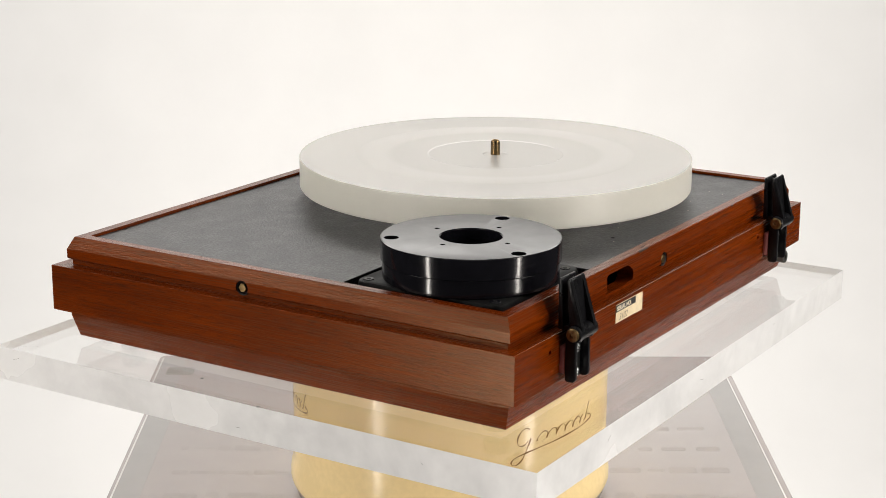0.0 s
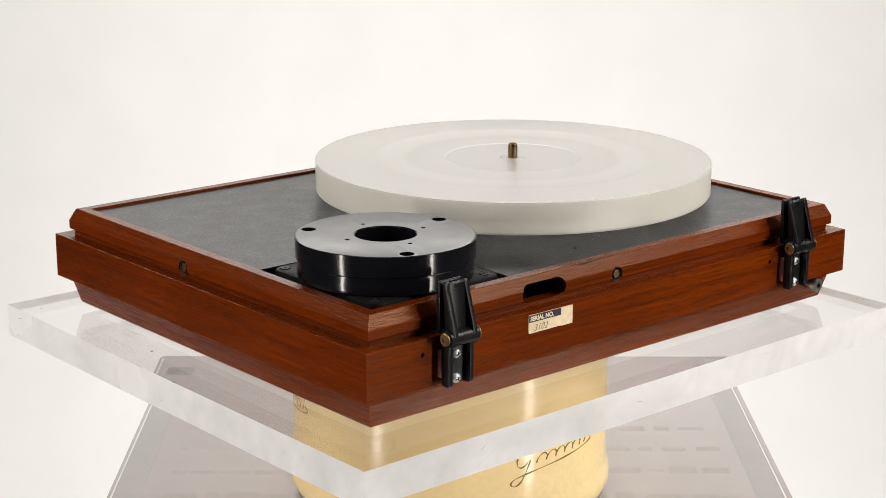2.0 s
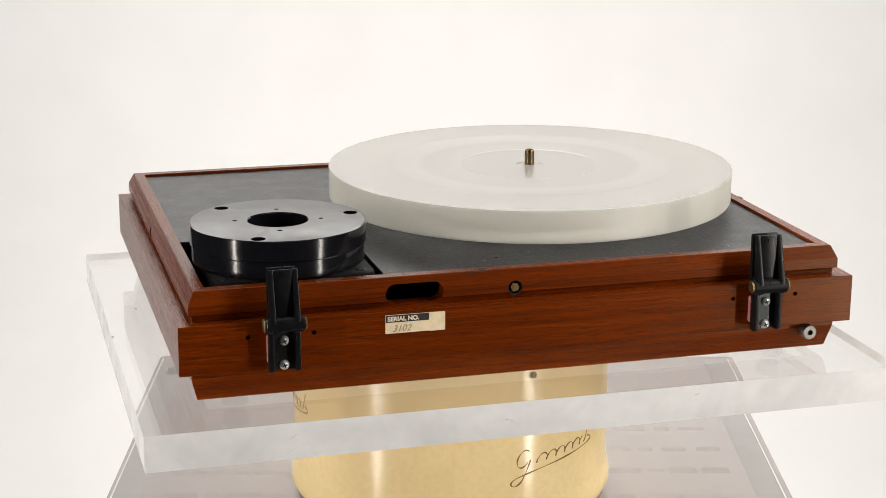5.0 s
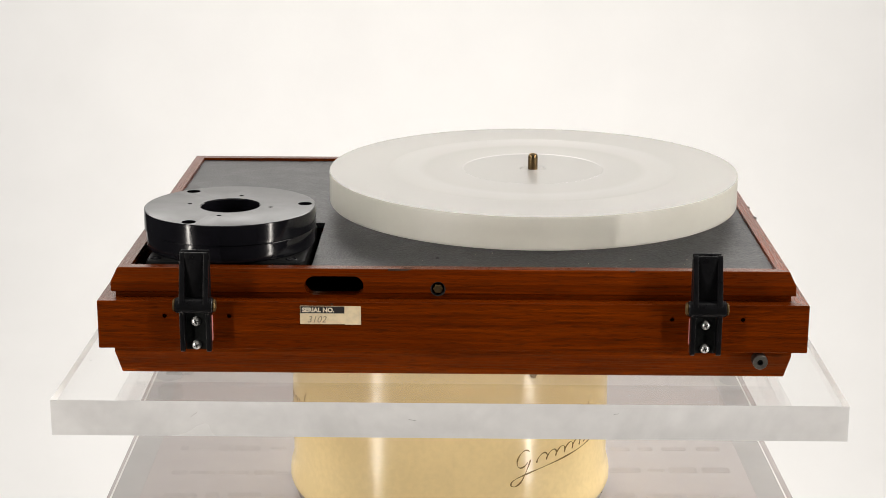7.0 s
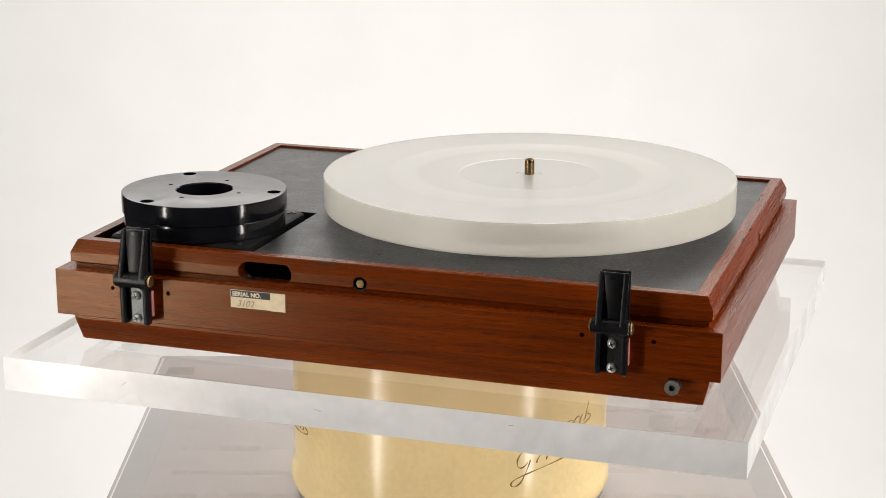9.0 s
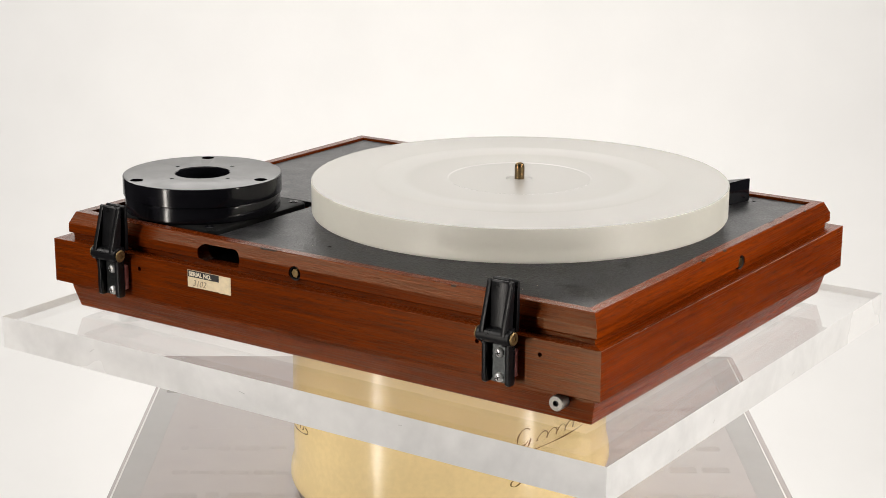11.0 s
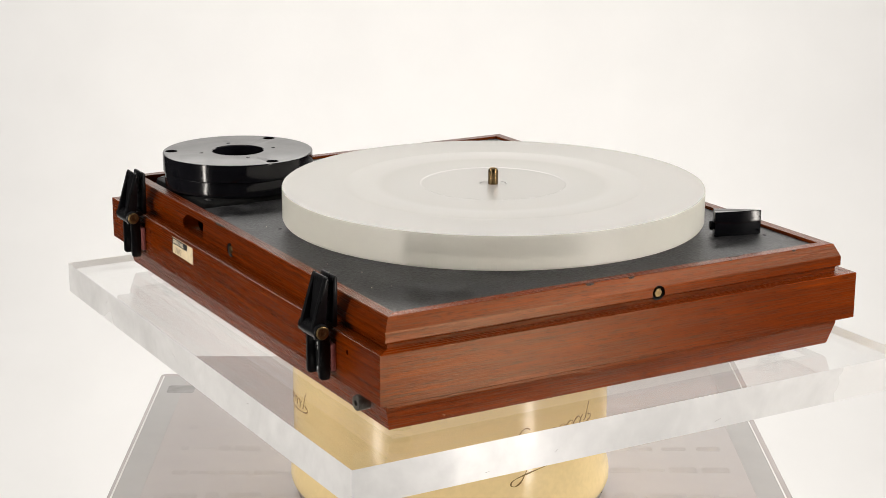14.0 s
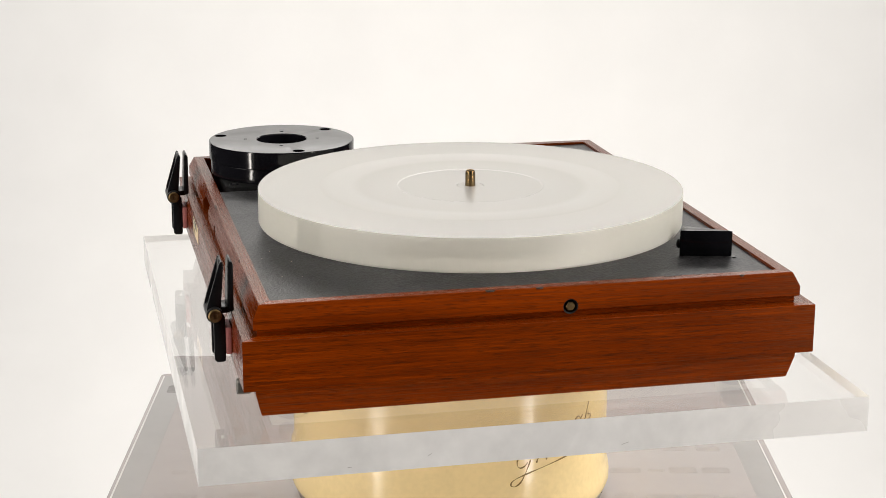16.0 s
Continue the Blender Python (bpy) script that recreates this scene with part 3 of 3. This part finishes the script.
    # spindle
    sp = [(0, 0.0700), (0.0036, 0.0700), (0.0036, 0.1148), (0.0034, 0.1164), (0.0027, 0.1176), (0.0014, 0.1182), (0, 0.1183)]
    part("spindle", lathe(sp, 0.0587, -0.0015, 40), BRONZE, rp, "round-topped bronze centre spindle", True)

    # arm rest block: a wedge with a small knob
    wedge = part("rest_block", prism(((0.1602, 0.1190), (0.1686, 0.1535), (0.1482, 0.1262)), 0.0746, 0.0923, 0.0005), BLACK, rp, "black wedge-shaped block on the deck", True)
    n = Vector((-0.51, -0.86, 0))
    knob = lathe([(0, 0), (0.0030, 0), (0.0034, 0.0006), (0.0034, 0.0022), (0.0028, 0.0030), (0, 0.0032)], steps=24)
    knob.transform(Matrix.Translation((0.1542, 0.1226, 0.0815)) @ n.to_track_quat("Z", "Y").to_matrix().to_4x4())
    part("knob", knob, PLASTIC, wedge, "small round black knob", True)

    # paper label
    lab = part("serial_label", moved(prism(((-0.0976, 0.0426), (-0.0686, 0.0427), (-0.0684, 0.0423), (-0.0660, 0.0424), (-0.0581, 0.0424), (-0.0581, 0.0549), (-0.0976, 0.0550)), -YF + 0.00005, -YF + 0.0003), Matrix.Rotation(radians(90), 4, "X")), PAPER, rp, "aged paper serial label, black header")
    part("header_bar", boxed(-0.0973, -0.0688, YF - 0.00042, YF - 0.0003, 0.0500, 0.0547), INK, lab, "black printed header")
    text_part("lettering", "SERIAL NO.", 0.0041, -0.0962, YF - 0.00050, 0.0509, WHITEINK, lab, 0.00018)
    text_part("handwriting", "3102", 0.0062, -0.0932, YF - 0.00042, 0.0438, PENCIL, lab, -0.00002, 0.3)

    # worn chips along the rim
    for cx2, cy2, w, d, a in ((-0.034, YF + 0.0118, 0.0085, 0.0009, 0), (-0.028, YF + 0.0150, 0.0040, 0.0008, 4), (XB - 0.0118, -0.028, 0.0012, 0.0042, 0), (XB - 0.0116, 0.004, 0.0009, 0.0030, 0), (0.118, YF + 0.0117, 0.0022, 0.0007, 0),
                           (0.2134, 0.0945, 0.0009, 0.0070, 0), (0.2196, 0.0855, 0.0007, 0.0018, 0), (0.2200, 0.1397, 0.0008, 0.0022, 0), (0.2136, 0.1110, 0.0006, 0.0026, 0)):
        chip = prism([(w * math.cos(k * math.pi / 5) * (1 - 0.3 * (k % 2)), d * math.sin(k * math.pi / 5) * (1 - 0.2 * (k % 3))) for k in range(10)], 0.0758, 0.07685)
        part("chip", moved(chip, Matrix.Translation((cx2, cy2, 0)) @ Matrix.Rotation(radians(a), 4, "Z")), CHIP, rp, "dark worn chip in the rim")

    # dust on the deck, a sunk nail under the slot
    rnd = random.Random(21)
    for k in range(8):
        x, y = rnd.uniform(-0.02, 0.20), rnd.uniform(-0.160, -0.115)
        part("dust_speck", lathe([(0, 0.0746), (0.00030, 0.0746), (0.00022, 0.0749), (0, 0.0749)], x, y, 6), WHITEINK, rp, "pale dust speck")
    part("nail", moved(lathe([(0, 0), (0.0007, 0), (0.0006, 0.0002), (0, 0.0003)], steps=10), Matrix.Translation((-0.0770, YF, 0.0562)) @ Matrix.Rotation(radians(90), 4, "X")), CHIP, rp, "tiny dark sunk nail")

    # socket on the lower moulding
    jk = moved(lathe([(0, 0), (0.0050, 0), (0.0050, 0.0076), (0.0046, 0.0082), (0.0019, 0.0082), (0.0019, 0.0050), (0, 0.0050)], steps=36), Matrix.Translation((0.2018, -0.1775, 0.0189)) @ Matrix.Rotation(radians(90), 4, "X"))
    jack = part("earth_socket", jk, DULL, rp, "round metal socket", True)
    part("socket_hole", moved(lathe([(0, 0.0052), (0.0018, 0.0052), (0.0018, 0.0060), (0, 0.0060)], steps=20), Matrix.Translation((0.2018, -0.1775, 0.0189)) @ Matrix.Rotation(radians(90), 4, "X")), HOLE, jack)

    hinge("lid_hinge", -0.1644, rp)
    hinge("lid_hinge", 0.1644, rp)
    return rp


def platter():
    prof = [(0.0040, 0.0835), (0.0620, 0.0835), (0.0630, 0.0900), (0.0980, 0.0900), (0.1000, 0.0835), (0.1470, 0.0835), (0.1494, 0.0839), (0.1500, 0.0850), (0.1500, 0.0858), (0.1500, 0.1048), (0.1500, 0.1064), (0.1498, 0.1068), (0.1494, 0.1069), (0.1488, 0.1069), (0.1066, 0.1069), (0.1060, 0.1069), (0.1040, 0.1067), (0.0840, 0.1066), (0.0800, 0.1067), (0.0524, 0.1067), (0.0520, 0.1067), (0.0514, 0.1064), (0.0508, 0.1064), (0.0100, 0.1064), (0.0096, 0.1064), (0.00925, 0.1058), (0.0040, 0.1058), (0.0040, 0.0835)]
    bm = lathe(prof, 0.0587, -0.0015, 256)
    for f in bm.faces:
        f.normal_update()
        f.material_index = 1 if abs(f.normal.z) < 0.5 and math.hypot(f.calc_center_median().x - 0.0587, f.calc_center_median().y + 0.0015) > 0.14 else 0
    ob = part("platter", bm, (FROST, RIM), None, smooth=True)
    ob.location = (0, 0, ZP)
    part("centre_bush", lathe([(0.0037, 0.1040), (0.0092, 0.1040), (0.0092, 0.1061), (0.0090, 0.1063), (0.0040, 0.1063), (0.0037, 0.1060), (0.0037, 0.1040)], 0.0587, -0.0015, 48), FROST, ob, "frosted centre bush", True)
    tagged(ob, "thick frosted translucent acrylic platter over the deck", "turntable platter")
    return ob


def bearing(parent):
    part("sub_platter", lathe([(0.0040, 0.0746), (0.0500, 0.0746), (0.0500, 0.0834), (0.0040, 0.0834)], 0.0587, -0.0015, 96), PLASTIC, parent, "dark sub-platter under the platter", True)


studio()
table()
drum()
SHEET = sheet()
PLAYER = record_player()
bearing(PLAYER)
PLATTER = platter()

TURN = ((0, 58.31), (0.5, 54.10), (1, 49.83), (1.5, 45.54), (2, 41.23), (2.5, 36.95), (3, 32.70), (3.5, 28.46), (4, 24.22), (6.5, 3.80), (7, -0.43), (7.5, -4.66), (8, -8.93), (8.5, -13.21),
        (9, -17.48), (11.5, -38.34), (12, -42.60), (12.5, -46.87), (13, -51.17), (13.5, -55.46), (14, -59.72), (14.5, -63.96), (15, -68.20), (15.5, -72.45), (16, -76.73))


def motions():
    for thing in (SHEET, PLAYER, PLATTER):
        walk(thing, [(t, pose(0, 0, ZP, 0, 0, a)) for t, a in TURN])


motions()
